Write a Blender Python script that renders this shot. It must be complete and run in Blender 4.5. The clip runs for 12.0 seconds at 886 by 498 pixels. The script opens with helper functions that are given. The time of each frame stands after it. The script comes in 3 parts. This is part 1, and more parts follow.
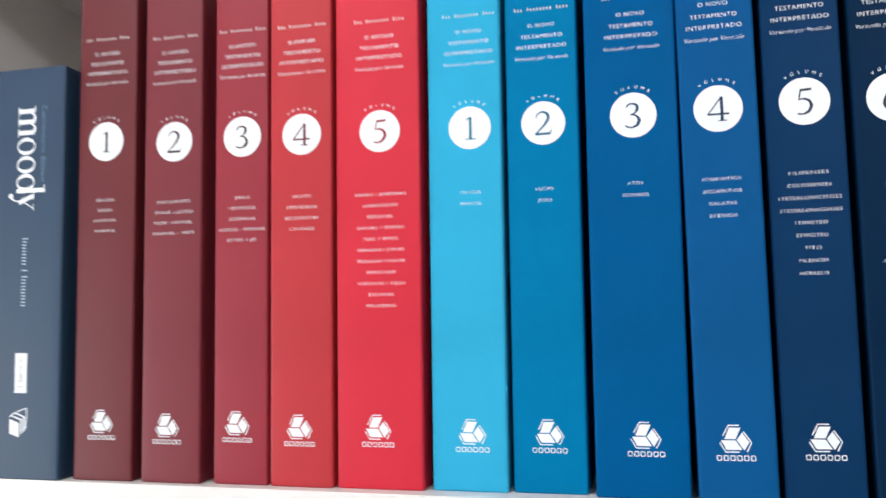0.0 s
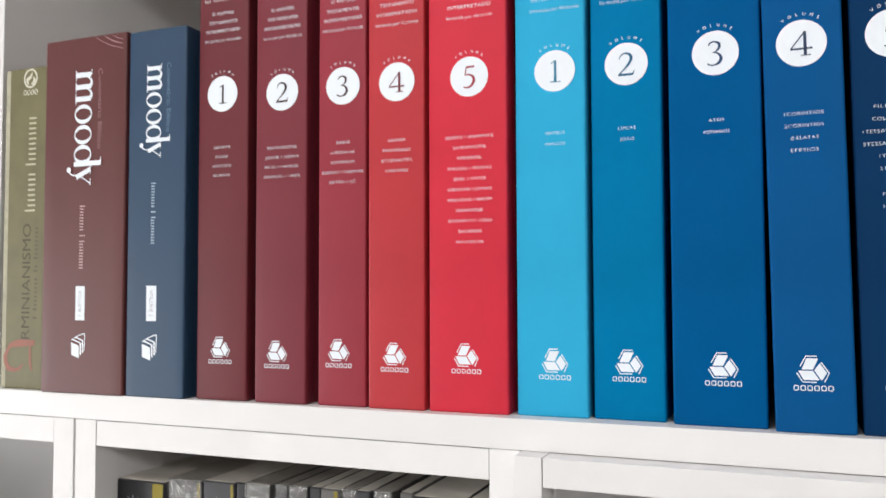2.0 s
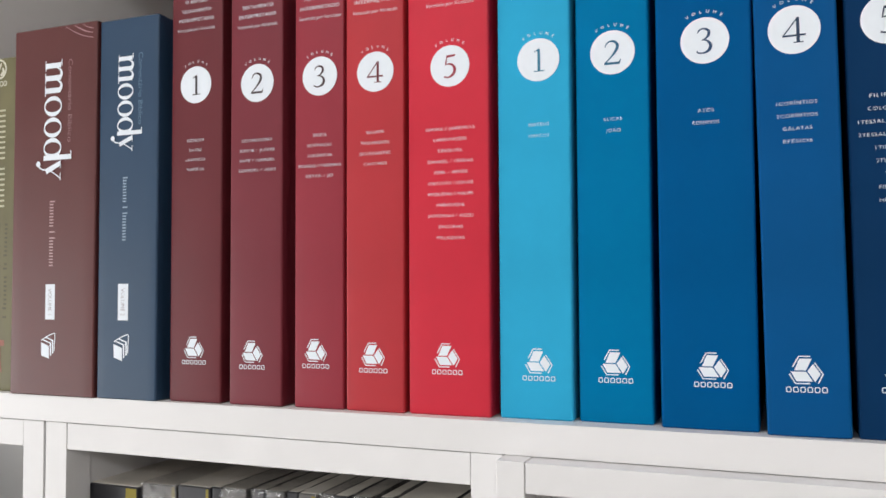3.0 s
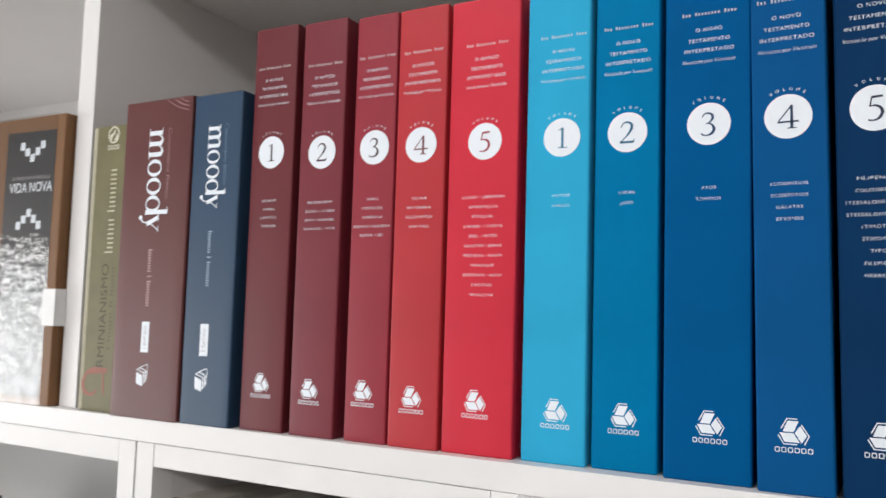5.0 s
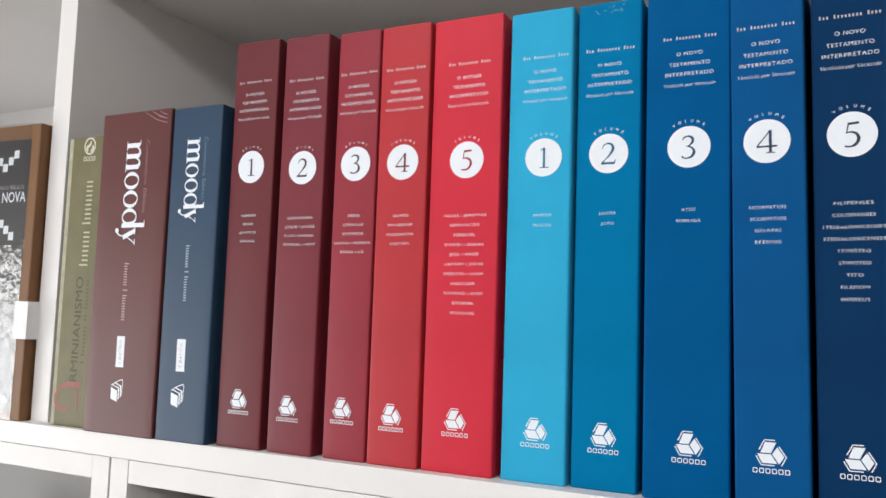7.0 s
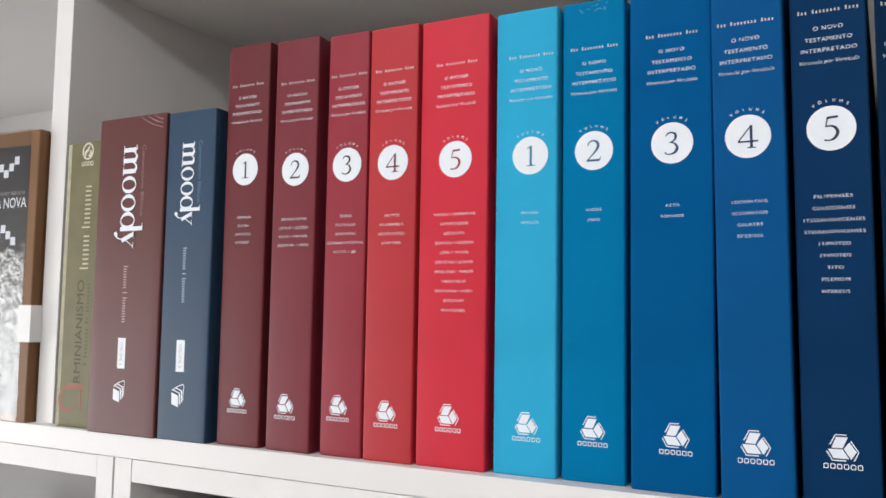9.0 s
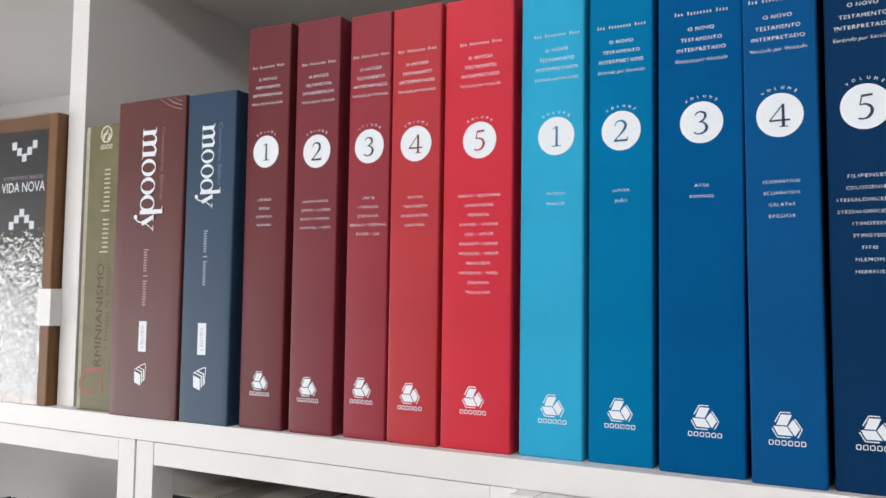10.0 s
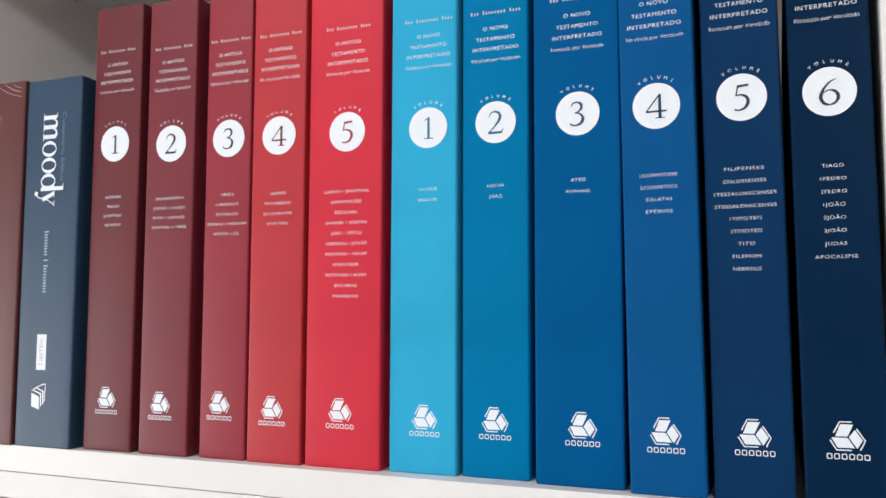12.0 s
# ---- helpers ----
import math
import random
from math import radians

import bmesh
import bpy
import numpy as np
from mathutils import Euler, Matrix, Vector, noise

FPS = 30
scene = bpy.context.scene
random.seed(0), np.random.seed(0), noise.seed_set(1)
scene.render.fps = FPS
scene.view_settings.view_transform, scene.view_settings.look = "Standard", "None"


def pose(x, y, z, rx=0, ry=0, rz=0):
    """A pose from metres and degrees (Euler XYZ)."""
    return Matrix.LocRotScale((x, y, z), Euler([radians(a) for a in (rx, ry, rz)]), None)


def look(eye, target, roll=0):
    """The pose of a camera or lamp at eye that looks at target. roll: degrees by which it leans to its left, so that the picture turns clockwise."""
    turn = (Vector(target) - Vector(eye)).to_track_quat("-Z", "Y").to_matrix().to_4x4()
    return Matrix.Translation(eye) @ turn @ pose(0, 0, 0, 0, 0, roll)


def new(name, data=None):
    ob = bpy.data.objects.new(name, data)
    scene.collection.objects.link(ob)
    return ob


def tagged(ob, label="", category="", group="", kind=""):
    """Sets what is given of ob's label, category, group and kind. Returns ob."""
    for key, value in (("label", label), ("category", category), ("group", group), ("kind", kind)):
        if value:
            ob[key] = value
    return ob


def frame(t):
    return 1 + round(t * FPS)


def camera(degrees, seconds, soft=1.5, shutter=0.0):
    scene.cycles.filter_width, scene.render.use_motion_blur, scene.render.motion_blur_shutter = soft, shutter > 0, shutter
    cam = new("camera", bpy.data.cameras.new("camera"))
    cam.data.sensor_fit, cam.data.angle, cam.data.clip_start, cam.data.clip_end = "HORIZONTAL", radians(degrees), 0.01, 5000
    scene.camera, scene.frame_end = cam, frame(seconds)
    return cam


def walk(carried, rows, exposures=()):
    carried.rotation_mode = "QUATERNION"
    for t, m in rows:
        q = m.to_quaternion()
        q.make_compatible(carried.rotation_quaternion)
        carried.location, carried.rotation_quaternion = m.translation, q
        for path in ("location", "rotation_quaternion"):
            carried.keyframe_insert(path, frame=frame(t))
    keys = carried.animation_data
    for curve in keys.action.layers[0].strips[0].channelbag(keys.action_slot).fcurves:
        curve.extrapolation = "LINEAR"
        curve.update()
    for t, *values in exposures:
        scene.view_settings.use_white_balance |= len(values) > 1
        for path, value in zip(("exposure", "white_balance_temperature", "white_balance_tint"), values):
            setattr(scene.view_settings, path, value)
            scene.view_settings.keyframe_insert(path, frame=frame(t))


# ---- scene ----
cam = camera(55.55, 12.0, soft=1.55, shutter=0.35)
# seconds, eye x y z, then yaw, pitch and roll in degrees
PATH = [
    (0, 0.00804, 0.03137, 1.48853, 14.054, 4.401, -0.853),
    (0.2, 0.01573, 0.01941, 1.48358, 16.146, 5.704, -0.744),
    (0.5, 0.03397, 0.00770, 1.49254, 18.953, 6.227, 0.536),
    (0.7, 0.03003, -0.00474, 1.49240, 20.445, 6.590, 0.546),
    (0.8, 0.02975, -0.00716, 1.49548, 21.100, 5.880, 0.010),
    (1, 0.03424, -0.00474, 1.48107, 22.163, 7.085, -0.331),
    (1.2, 0.03281, -0.00405, 1.47625, 21.139, 6.436, -0.407),
    (1.5, 0.03617, 0.00428, 1.47342, 22.781, 5.468, -0.317),
    (1.8, 0.03069, 0.00626, 1.46883, 21.705, 5.260, -0.485),
    (2, 0.03000, 0.01362, 1.46795, 22.036, 2.644, -0.193),
    (2.5, 0.02602, 0.02991, 1.46848, 20.892, 1.980, -0.249),
    (2.7, 0.02640, 0.03271, 1.46640, 21.250, 2.336, -0.240),
    (4.3, 0.08011, 0.03249, 1.48940, 24.442, 2.037, 0.661),
    (4.5, 0.08543, 0.01800, 1.48334, 27.321, 3.339, 1.424),
    (4.9, 0.09773, 0.00322, 1.48375, 30.534, 3.340, 1.666),
    (5, 0.09330, 0.00340, 1.47973, 29.376, 4.595, 1.629),
    (5.3, 0.07561, -0.00159, 1.49484, 27.850, 3.649, 0.504),
    (5.5, 0.06330, -0.00383, 1.49638, 26.458, 4.077, 0.062),
    (5.7, 0.05336, -0.00752, 1.49149, 24.097, 4.345, 0.036),
    (6, 0.04992, -0.01255, 1.48485, 23.354, 4.821, 0.864),
    (6.2, 0.05202, -0.01837, 1.48832, 22.787, 4.226, 1.602),
    (6.5, 0.06805, -0.01402, 1.49180, 25.013, 3.782, 1.489),
    (7, 0.08919, -0.00005, 1.48696, 27.526, 5.026, 1.899),
    (8.8, 0.10728, 0.00195, 1.48861, 28.249, 4.728, 1.025),
    (9, 0.10241, -0.00192, 1.49014, 28.106, 4.499, 0.891),
    (9.5, 0.09376, -0.00589, 1.48891, 27.596, 4.108, 1.172),
    (10, 0.09128, -0.00370, 1.48750, 28.536, 3.564, 0.825),
    (10.5, 0.09224, 0.00634, 1.48010, 27.534, 5.082, 1.244),
    (10.7, 0.08964, 0.01466, 1.47729, 24.901, 5.243, 0.966),
    (10.8, 0.09282, 0.02584, 1.48616, 24.261, 4.086, 0.436),
    (11, 0.09187, 0.03084, 1.48080, 23.013, 4.616, 0.157),
    (11.2, 0.09108, 0.03259, 1.47938, 22.181, 4.620, 0.011),
    (11.3, 0.09557, 0.04183, 1.48009, 22.394, 4.764, 0.190),
    (11.5, 0.09537, 0.03971, 1.48383, 21.781, 4.310, -0.218),
    (12, 0.09273, 0.03646, 1.48367, 21.860, 4.392, 0.176),
]


def held(x, y, z, yaw, pitch, roll):
    a, b = radians(yaw), radians(pitch)
    ahead = Vector((-math.sin(a) * math.cos(b), math.cos(a) * math.cos(b), math.sin(b)))
    return look((x, y, z), Vector((x, y, z)) + ahead, roll)


walk(cam, [(t, held(x, y, z, yaw, pitch, roll)) for t, x, y, z, yaw, pitch, roll in PATH],
     [(0.0, 0.24), (0.5, 0.32), (1.0, 0.31), (1.5, 0.15), (2.0, 0.06), (2.5, -0.16), (4.5, -0.03), (5.5, -0.15), (6.0, -0.05), (7.0, -0.03), (9.5, -0.12), (10.0, -0.13), (12.0, 0.02)])

# ---------------------------------------------------------------- light
world = bpy.data.worlds.new("daylight")
scene.world = world
world.use_nodes = True
wn = world.node_tree.nodes
sky = wn.new("ShaderNodeTexSky")
sky.sky_type, sky.sun_disc = "NISHITA", False
sky.sun_elevation, sky.sun_rotation = radians(40), radians(200)
world.node_tree.links.new(sky.outputs[0], wn["Background"].inputs[0])
wn["Background"].inputs[1].default_value = 0.1


def window_light(name, x, y, z, width, height, watts, heading, colour):
    data = bpy.data.lights.new(name, "AREA")
    data.shape, data.size, data.size_y, data.energy, data.color = "RECTANGLE", width, height, watts, colour
    ob = new(name, data)
    ob.matrix_world = look((x, y, z), Vector((x, y, z)) + Vector(heading))
    return ob


SHELF, EDGE = 1.400, 0.436   # top of the shelf board, its front edge
ROOM = (-3.2, 2.4, -2.6, 0.775, 2.95)
window_light("window_light_side", -3.17, -1.25, 0.86, 2.3, 1.58, 72, (1, 0, 0), (0.97, 0.985, 1.0))
# Unseen high opening, assumed from the slanted shadow on the left upright.
window_light("assumed_window_back", 1.3, -2.57, 2.63, 1.0, 0.34, 31, (0, 1, 0), (1.0, 0.985, 0.97))
# Unseen overhead source, added to brighten the upward faces of the boards.
window_light("added_overhead_light", -0.9, -1.0, 2.87, 1.2, 0.6, 26, (0, 0, -1), (1.0, 0.975, 0.98))


# ---------------------------------------------------------------- materials
def material(name, colour, rough=0.5, vary=0.06, scale=60.0, bump=0.05, fine=900.0, spec=0.5, metal=0.0, speck=0.0):
    """A painted, printed or coated surface: broad mottling, fine grain and light relief."""
    m = bpy.data.materials.new(name)
    m.use_nodes = True
    n, k = m.node_tree.nodes, m.node_tree.links
    b = n["Principled BSDF"]
    b.inputs["Roughness"].default_value, b.inputs["Metallic"].default_value = rough, metal
    b.inputs["Specular IOR Level"].default_value = spec
    co = n.new("ShaderNodeTexCoord")
    broad, grain = n.new("ShaderNodeTexNoise"), n.new("ShaderNodeTexNoise")
    broad.inputs["Scale"].default_value, broad.inputs["Detail"].default_value = scale, 5
    grain.inputs["Scale"].default_value, grain.inputs["Detail"].default_value = fine, 3
    k.new(co.outputs["Object"], broad.inputs["Vector"])
    k.new(co.outputs["Object"], grain.inputs["Vector"])
    ramp = n.new("ShaderNodeValToRGB")
    ramp.color_ramp.elements[0].position, ramp.color_ramp.elements[1].position = 0.3, 0.7
    lo, hi = [c * (1 - vary) for c in colour], [min(1, c * (1 + vary)) for c in colour]
    ramp.color_ramp.elements[0].color, ramp.color_ramp.elements[1].color = (*lo, 1), (*hi, 1)
    k.new(broad.outputs["Fac"], ramp.inputs["Fac"])
    tint = ramp.outputs["Color"]
    if speck:
        mix = n.new("ShaderNodeMix")
        mix.data_type = "RGBA"
        edge = n.new("ShaderNodeMath")
        edge.operation = "GREATER_THAN"
        edge.inputs[1].default_value = 0.74
        k.new(grain.outputs["Fac"], edge.inputs[0])
        k.new(edge.outputs[0], mix.inputs["Factor"])
        k.new(tint, mix.inputs["A"])
        mix.inputs["B"].default_value = (*[c * (1 - speck) for c in colour], 1)
        tint = mix.outputs["Result"]
    k.new(tint, b.inputs["Base Color"])
    rr = n.new("ShaderNodeMapRange")
    rr.inputs["To Min"].default_value, rr.inputs["To Max"].default_value = rough * 0.8, min(1, rough * 1.2)
    k.new(broad.outputs["Fac"], rr.inputs["Value"])
    k.new(rr.outputs[0], b.inputs["Roughness"])
    if bump:
        bp = n.new("ShaderNodeBump")
        bp.inputs["Strength"].default_value, bp.inputs["Distance"].default_value = bump, 0.0006
        k.new(grain.outputs["Fac"], bp.inputs["Height"])
        k.new(bp.outputs[0], b.inputs["Normal"])
    return m


def srgb(r, g, b):
    return [((c / 255 + 0.055) / 1.055) ** 2.4 if c > 10 else c / 255 / 12.92 for c in (r, g, b)]


def paper_edges(name, colour, stripes=2200.0):
    """The cut edges of many thin sheets, running across x."""
    m = material(name, colour, 0.8, 0.05, 40, 0.0)
    n, k = m.node_tree.nodes, m.node_tree.links
    b = n["Principled BSDF"]
    co, wave, bp = n.new("ShaderNodeTexCoord"), n.new("ShaderNodeTexWave"), n.new("ShaderNodeBump")
    wave.bands_direction = "X"
    wave.inputs["Scale"].default_value, wave.inputs["Distortion"].default_value = stripes / 6.28, 1.5
    k.new(co.outputs["Object"], wave.inputs["Vector"])
    bp.inputs["Strength"].default_value, bp.inputs["Distance"].default_value = 0.5, 0.0004
    k.new(wave.outputs["Fac"], bp.inputs["Height"])
    k.new(bp.outputs[0], b.inputs["Normal"])
    return m


def cling_film(name, scale, strength, haze, loose=None):
    """Crinkled clear wrap: clear but for its gloss. loose: heights between which it goes from taut to crinkled."""
    m = bpy.data.materials.new(name)
    m.use_nodes = True
    n, k = m.node_tree.nodes, m.node_tree.links
    n.remove(n["Principled BSDF"])
    clear, shine, mix = n.new("ShaderNodeBsdfTransparent"), n.new("ShaderNodeBsdfGlossy"), n.new("ShaderNodeMixShader")
    edge, co = n.new("ShaderNodeLayerWeight"), n.new("ShaderNodeTexCoord")
    power, gloss = n.new("ShaderNodeMath"), n.new("ShaderNodeMath")
    noise_a, bp = n.new("ShaderNodeTexNoise"), n.new("ShaderNodeBump")
    shine.inputs["Roughness"].default_value = 0.06
    edge.inputs["Blend"].default_value = 0.5
    power.operation, gloss.operation = "POWER", "MULTIPLY_ADD"
    power.inputs[1].default_value, gloss.inputs[1].default_value, gloss.inputs[2].default_value = 4.0, 0.7, haze
    k.new(edge.outputs["Facing"], power.inputs[0])
    k.new(power.outputs[0], gloss.inputs[0])
    noise_a.inputs["Scale"].default_value, noise_a.inputs["Detail"].default_value = scale, 4
    noise_a.inputs["Distortion"].default_value = 0.8
    bp.inputs["Strength"].default_value, bp.inputs["Distance"].default_value = strength, 0.004
    k.new(co.outputs["Object"], noise_a.inputs["Vector"])
    k.new(noise_a.outputs["Fac"], bp.inputs["Height"])
    if loose:
        split, taut = n.new("ShaderNodeSeparateXYZ"), n.new("ShaderNodeMapRange")
        taut.inputs["From Min"].default_value, taut.inputs["From Max"].default_value = loose
        taut.inputs["To Min"].default_value, taut.inputs["To Max"].default_value = 0.03, strength
        k.new(co.outputs["Object"], split.inputs[0])
        k.new(split.outputs["Z"], taut.inputs["Value"])
        k.new(taut.outputs[0], bp.inputs["Strength"])
    for node in (shine, edge):
        k.new(bp.outputs[0], node.inputs["Normal"])
    k.new(gloss.outputs[0], mix.inputs[0])
    k.new(clear.outputs[0], mix.inputs[1])
    k.new(shine.outputs[0], mix.inputs[2])
    k.new(mix.outputs[0], n["Material Output"].inputs["Surface"])
    return m


WHITE_BOARD = material("white_melamine", (0.76, 0.748, 0.746), 0.42, 0.02, 9, 0.03, 1400)
WHITE_PAINT = material("white_paint", (0.76, 0.748, 0.746), 0.5, 0.035, 25, 0.06, 500)
BACK_BOARD = material("grey_white_back_board", (0.72, 0.71, 0.70), 0.6, 0.03, 12, 0.04, 700)
WALL = material("wall_paint", (0.74, 0.73, 0.71), 0.8, 0.03, 3, 0.1, 200)
# Unseen west wall: dark colour stands in for its backlit shade in reflections.
WALL_DARK = material("backlit_wall_tone", (0.22, 0.19, 0.17), 0.7, 0.06, 4, 0.1, 200)
# Unseen east wall, toned down to keep right-facing book sides dark.
WALL_MID = material("low_bounce_wall", (0.29, 0.27, 0.25), 0.75, 0.05, 4, 0.1, 200)
CEILING = material("ceiling_paint", (0.8, 0.8, 0.79), 0.85, 0.02, 3, 0.1, 150)
FLOOR = material("floor_tile", (0.26, 0.24, 0.22), 0.4, 0.08, 4, 0.03, 90)
INK_WHITE = material("white_print", (0.77, 0.82, 0.88), 0.5, 0.015, 300, 0.0)
INK_PALE = material("pale_print", (0.36, 0.33, 0.36), 0.5, 0.05, 300, 0.0)
PAGES = paper_edges("page_edges", (0.70, 0.66, 0.58))
PAGES_GREY = paper_edges("greyish_page_edges", (0.72, 0.69, 0.65))
FILM = cling_film("shrink_wrap", 115, 0.40, 0.13, (0.145, 0.105))
FILM_FINE = cling_film("crinkled_wrap", 150, 1.0, 0.17)


# ---------------------------------------------------------------- mesh helpers
def part(name, bm, mat, parent, label=""):
    me = bpy.data.meshes.new(name)
    bm.normal_update()
    bm.to_mesh(me)
    bm.free()
    if mat:
        me.materials.append(mat)
    ob = new(name, me)
    ob.parent = parent
    return tagged(ob, label)


def thing(name, x, y, z, label, category, group="", lean=0.0):
    ob = new(name)
    ob.empty_display_size = 0.02
    ob.matrix_basis = pose(x, y, z, 0, -lean, 0)
    return tagged(ob, label, category, group)


def box(x0, x1, y0, y1, z0, z1, bevel=0.0):
    bm = bmesh.new()
    bmesh.ops.create_cube(bm, size=1.0)
    for v in bm.verts:
        v.co = (x0 + (v.co.x + 0.5) * (x1 - x0), y0 + (v.co.y + 0.5) * (y1 - y0), z0 + (v.co.z + 0.5) * (z1 - z0))
    if bevel:
        bmesh.ops.bevel(bm, geom=bm.edges[:], offset=bevel, segments=2, affect="EDGES", profile=0.6)
    return bm


def join(*some):
    out = bmesh.new()
    for bm in some:
        me = bpy.data.meshes.new("tmp")
        bm.to_mesh(me)
        bm.free()
        out.from_mesh(me)
        bpy.data.meshes.remove(me)
    return out


def smooth(ob, angle=35):
    for p in ob.data.polygons:
        p.use_smooth = True
    ob.data.set_sharp_from_angle(angle=radians(angle))
    return ob


PRINT = 0.00012   # how far print stands off the cover


def flat(polys, y, grow=PRINT):
    """Thin printed pieces: polygons of (x, z) laid on the plane y, facing the viewer."""
    bm = bmesh.new()
    for poly in polys:
        vs = [bm.verts.new((x, y - grow, z)) for x, z in poly]
        bm.faces.new(vs)
    bmesh.ops.remove_doubles(bm, verts=bm.verts[:], dist=1e-7)
    for f in bm.faces:
        f.normal_update()
        if f.normal.y > 0:
            f.normal_flip()
    return bm


def rect(cx, cz, w, h):
    return [(cx - w / 2, cz - h / 2), (cx + w / 2, cz - h / 2), (cx + w / 2, cz + h / 2), (cx - w / 2, cz + h / 2)]


def disc(cx, cz, r, n=48):
    return [(cx + r * math.cos(2 * math.pi * i / n), cz + r * math.sin(2 * math.pi * i / n)) for i in range(n)]


def ring(cx, cz, rx, rz, wx, wz, n=28):
    out = []
    for i in range(n):
        a, b = 2 * math.pi * i / n, 2 * math.pi * (i + 1) / n
        out.append([(cx + (rx - k * wx) * math.cos(q), cz + (rz - k * wz) * math.sin(q)) for q, k in ((a, 0), (b, 0), (b, 1), (a, 1))])
    return out


def rounded_ring(cx, cz, w, h, pen, corner=0.0006):
    """A thin closed frame with rounded corners."""
    rows = []
    for k in (0, 1):
        r, hw, hh = corner - k * pen * 0.7, w / 2 - k * pen, h / 2 - k * pen
        pts = []
        for sx, sz, a0 in ((1, 1, 0), (-1, 1, 90), (-1, -1, 180), (1, -1, 270)):
            for a in (0, 30, 60, 90):
                q = radians(a0 + a)
                pts.append((cx + sx * (hw - r) + r * math.cos(q), cz + sz * (hh - r) + r * math.sin(q)))
        rows.append(pts)
    n = len(rows[0])
    return [[rows[0][i], rows[0][(i + 1) % n], rows[1][(i + 1) % n], rows[1][i]] for i in range(n)]


def stroke(points, widths, n=10):
    """A pen stroke through points with swelling widths, as a row of quads."""
    pts, ws = [Vector(p) for p in points], list(widths)
    fine = []
    if len(pts) == 2:
        fine = [(pts[0], ws[0]), (pts[1], ws[1])]
    else:
        for i in range(len(pts) - 1):
            p0, p1, p2, p3 = pts[max(i - 1, 0)], pts[i], pts[i + 1], pts[min(i + 2, len(pts) - 1)]
            for s in range(n):
                u = s / n
                p = 0.5 * (2 * p1 + (p2 - p0) * u + (2 * p0 - 5 * p1 + 4 * p2 - p3) * u * u + (3 * p1 - p0 - 3 * p2 + p3) * u ** 3)
                fine.append((p, ws[i] * (1 - u) + ws[i + 1] * u))
        fine.append((pts[-1], ws[-1]))
    sides = []
    for i, (p, w) in enumerate(fine):
        d = (fine[min(i + 1, len(fine) - 1)][0] - fine[max(i - 1, 0)][0]).normalized()
        nrm = Vector((-d.y, d.x)) * w / 2
        sides.append((p + nrm, p - nrm))
    return [[a[0], b[0], b[1], a[1]] for a, b in zip(sides, sides[1:])]


DIGITS = {
    "1": [([(.5, 0), (.5, .97)], [.12, .11]), ([(.28, .02), (.74, .02)], [.045, .045]), ([(.53, .98), (.3, .86)], [.06, .04])],
    "2": [([(.18, .74), (.24, .9), (.42, .99), (.62, .92), (.69, .75), (.6, .54), (.4, .3), (.15, .06)], [.03, .05, .07, .11, .13, .11, .06, .05]),
          ([(.13, .05), (.76, .05)], [.1, .1]), ([(.74, .02), (.82, .22)], [.08, .02])],
    "3": [([(.2, .82), (.28, .95), (.46, .99), (.62, .9), (.63, .73), (.5, .58), (.35, .53)], [.03, .06, .07, .11, .11, .06, .03]),
          ([(.36, .54), (.58, .49), (.7, .3), (.62, .1), (.42, .01), (.24, .03), (.16, .1)], [.03, .07, .13, .12, .06, .06, .07])],
    "4": [([(.62, .98), (.09, .32)], [.05, .05]), ([(.06, .29), (.88, .29)], [.075, .075]), ([(.61, .02), (.61, .98)], [.12, .11]),
          ([(.44, .02), (.8, .02)], [.04, .04])],
    "5": [([(.32, .95), (.74, .98)], [.1, .09]), ([(.34, .95), (.27, .57)], [.05, .05]),
          ([(.27, .58), (.45, .61), (.64, .52), (.71, .32), (.6, .1), (.4, .01), (.2, .04)], [.03, .07, .11, .13, .11, .06, .07])],
    "6": [([(.72, .99), (.46, .85), (.26, .6), (.17, .32), (.26, .09), (.47, .01), (.68, .1), (.77, .3), (.68, .5), (.48, .57), (.3, .5), (.2, .38)],
           [.02, .06, .1, .13, .12, .06, .09, .13, .11, .05, .03, .02])],
}


def digit(ch, cx, cz, size):
    polys = []
    for pts, ws in DIGITS[ch]:
        polys += stroke([(cx + (u - 0.47) * size, cz + (v - 0.5) * size) for u, v in pts], [w * size for w in ws])
    return polys


def letters(text, cx, cz, cap, width=None, y=0.0, turn=0.0, shear=0.0, bold=0.0, space=1.0, grow=PRINT, anchor=0.5):
    """A line of writing in the built-in font, with capitals of that height, on the plane y. turn: degrees in that plane."""
    cu = bpy.data.curves.new("writing", "FONT")
    cu.body, cu.size, cu.shear, cu.offset, cu.space_character = text, 1.0, shear, bold, space
    cu.resolution_u, cu.fill_mode = 3, "FRONT"
    ob = new("writing", cu)
    me = bpy.data.meshes.new_from_object(ob.evaluated_get(bpy.context.evaluated_depsgraph_get()))
    bpy.data.objects.remove(ob)
    bpy.data.curves.remove(cu)
    bm = bmesh.new()
    bm.from_mesh(me)
    bpy.data.meshes.remove(me)
    xs = [v.co.x for v in bm.verts]
    x0, x1 = min(xs), max(xs)
    sz = cap / 0.73
    sx = width / (x1 - x0) if width else sz
    m = Matrix.Translation((cx, y - grow, cz)) @ Matrix.Rotation(radians(-turn), 4, "Y")
    for v in bm.verts:
        v.co = m @ Vector(((v.co.x - x0 - (x1 - x0) * anchor) * sx, 0, (v.co.y - 0.365) * sz))
    for f in bm.faces:
        f.normal_update()
        if f.normal.y > 0:
            f.normal_flip()
    return bm


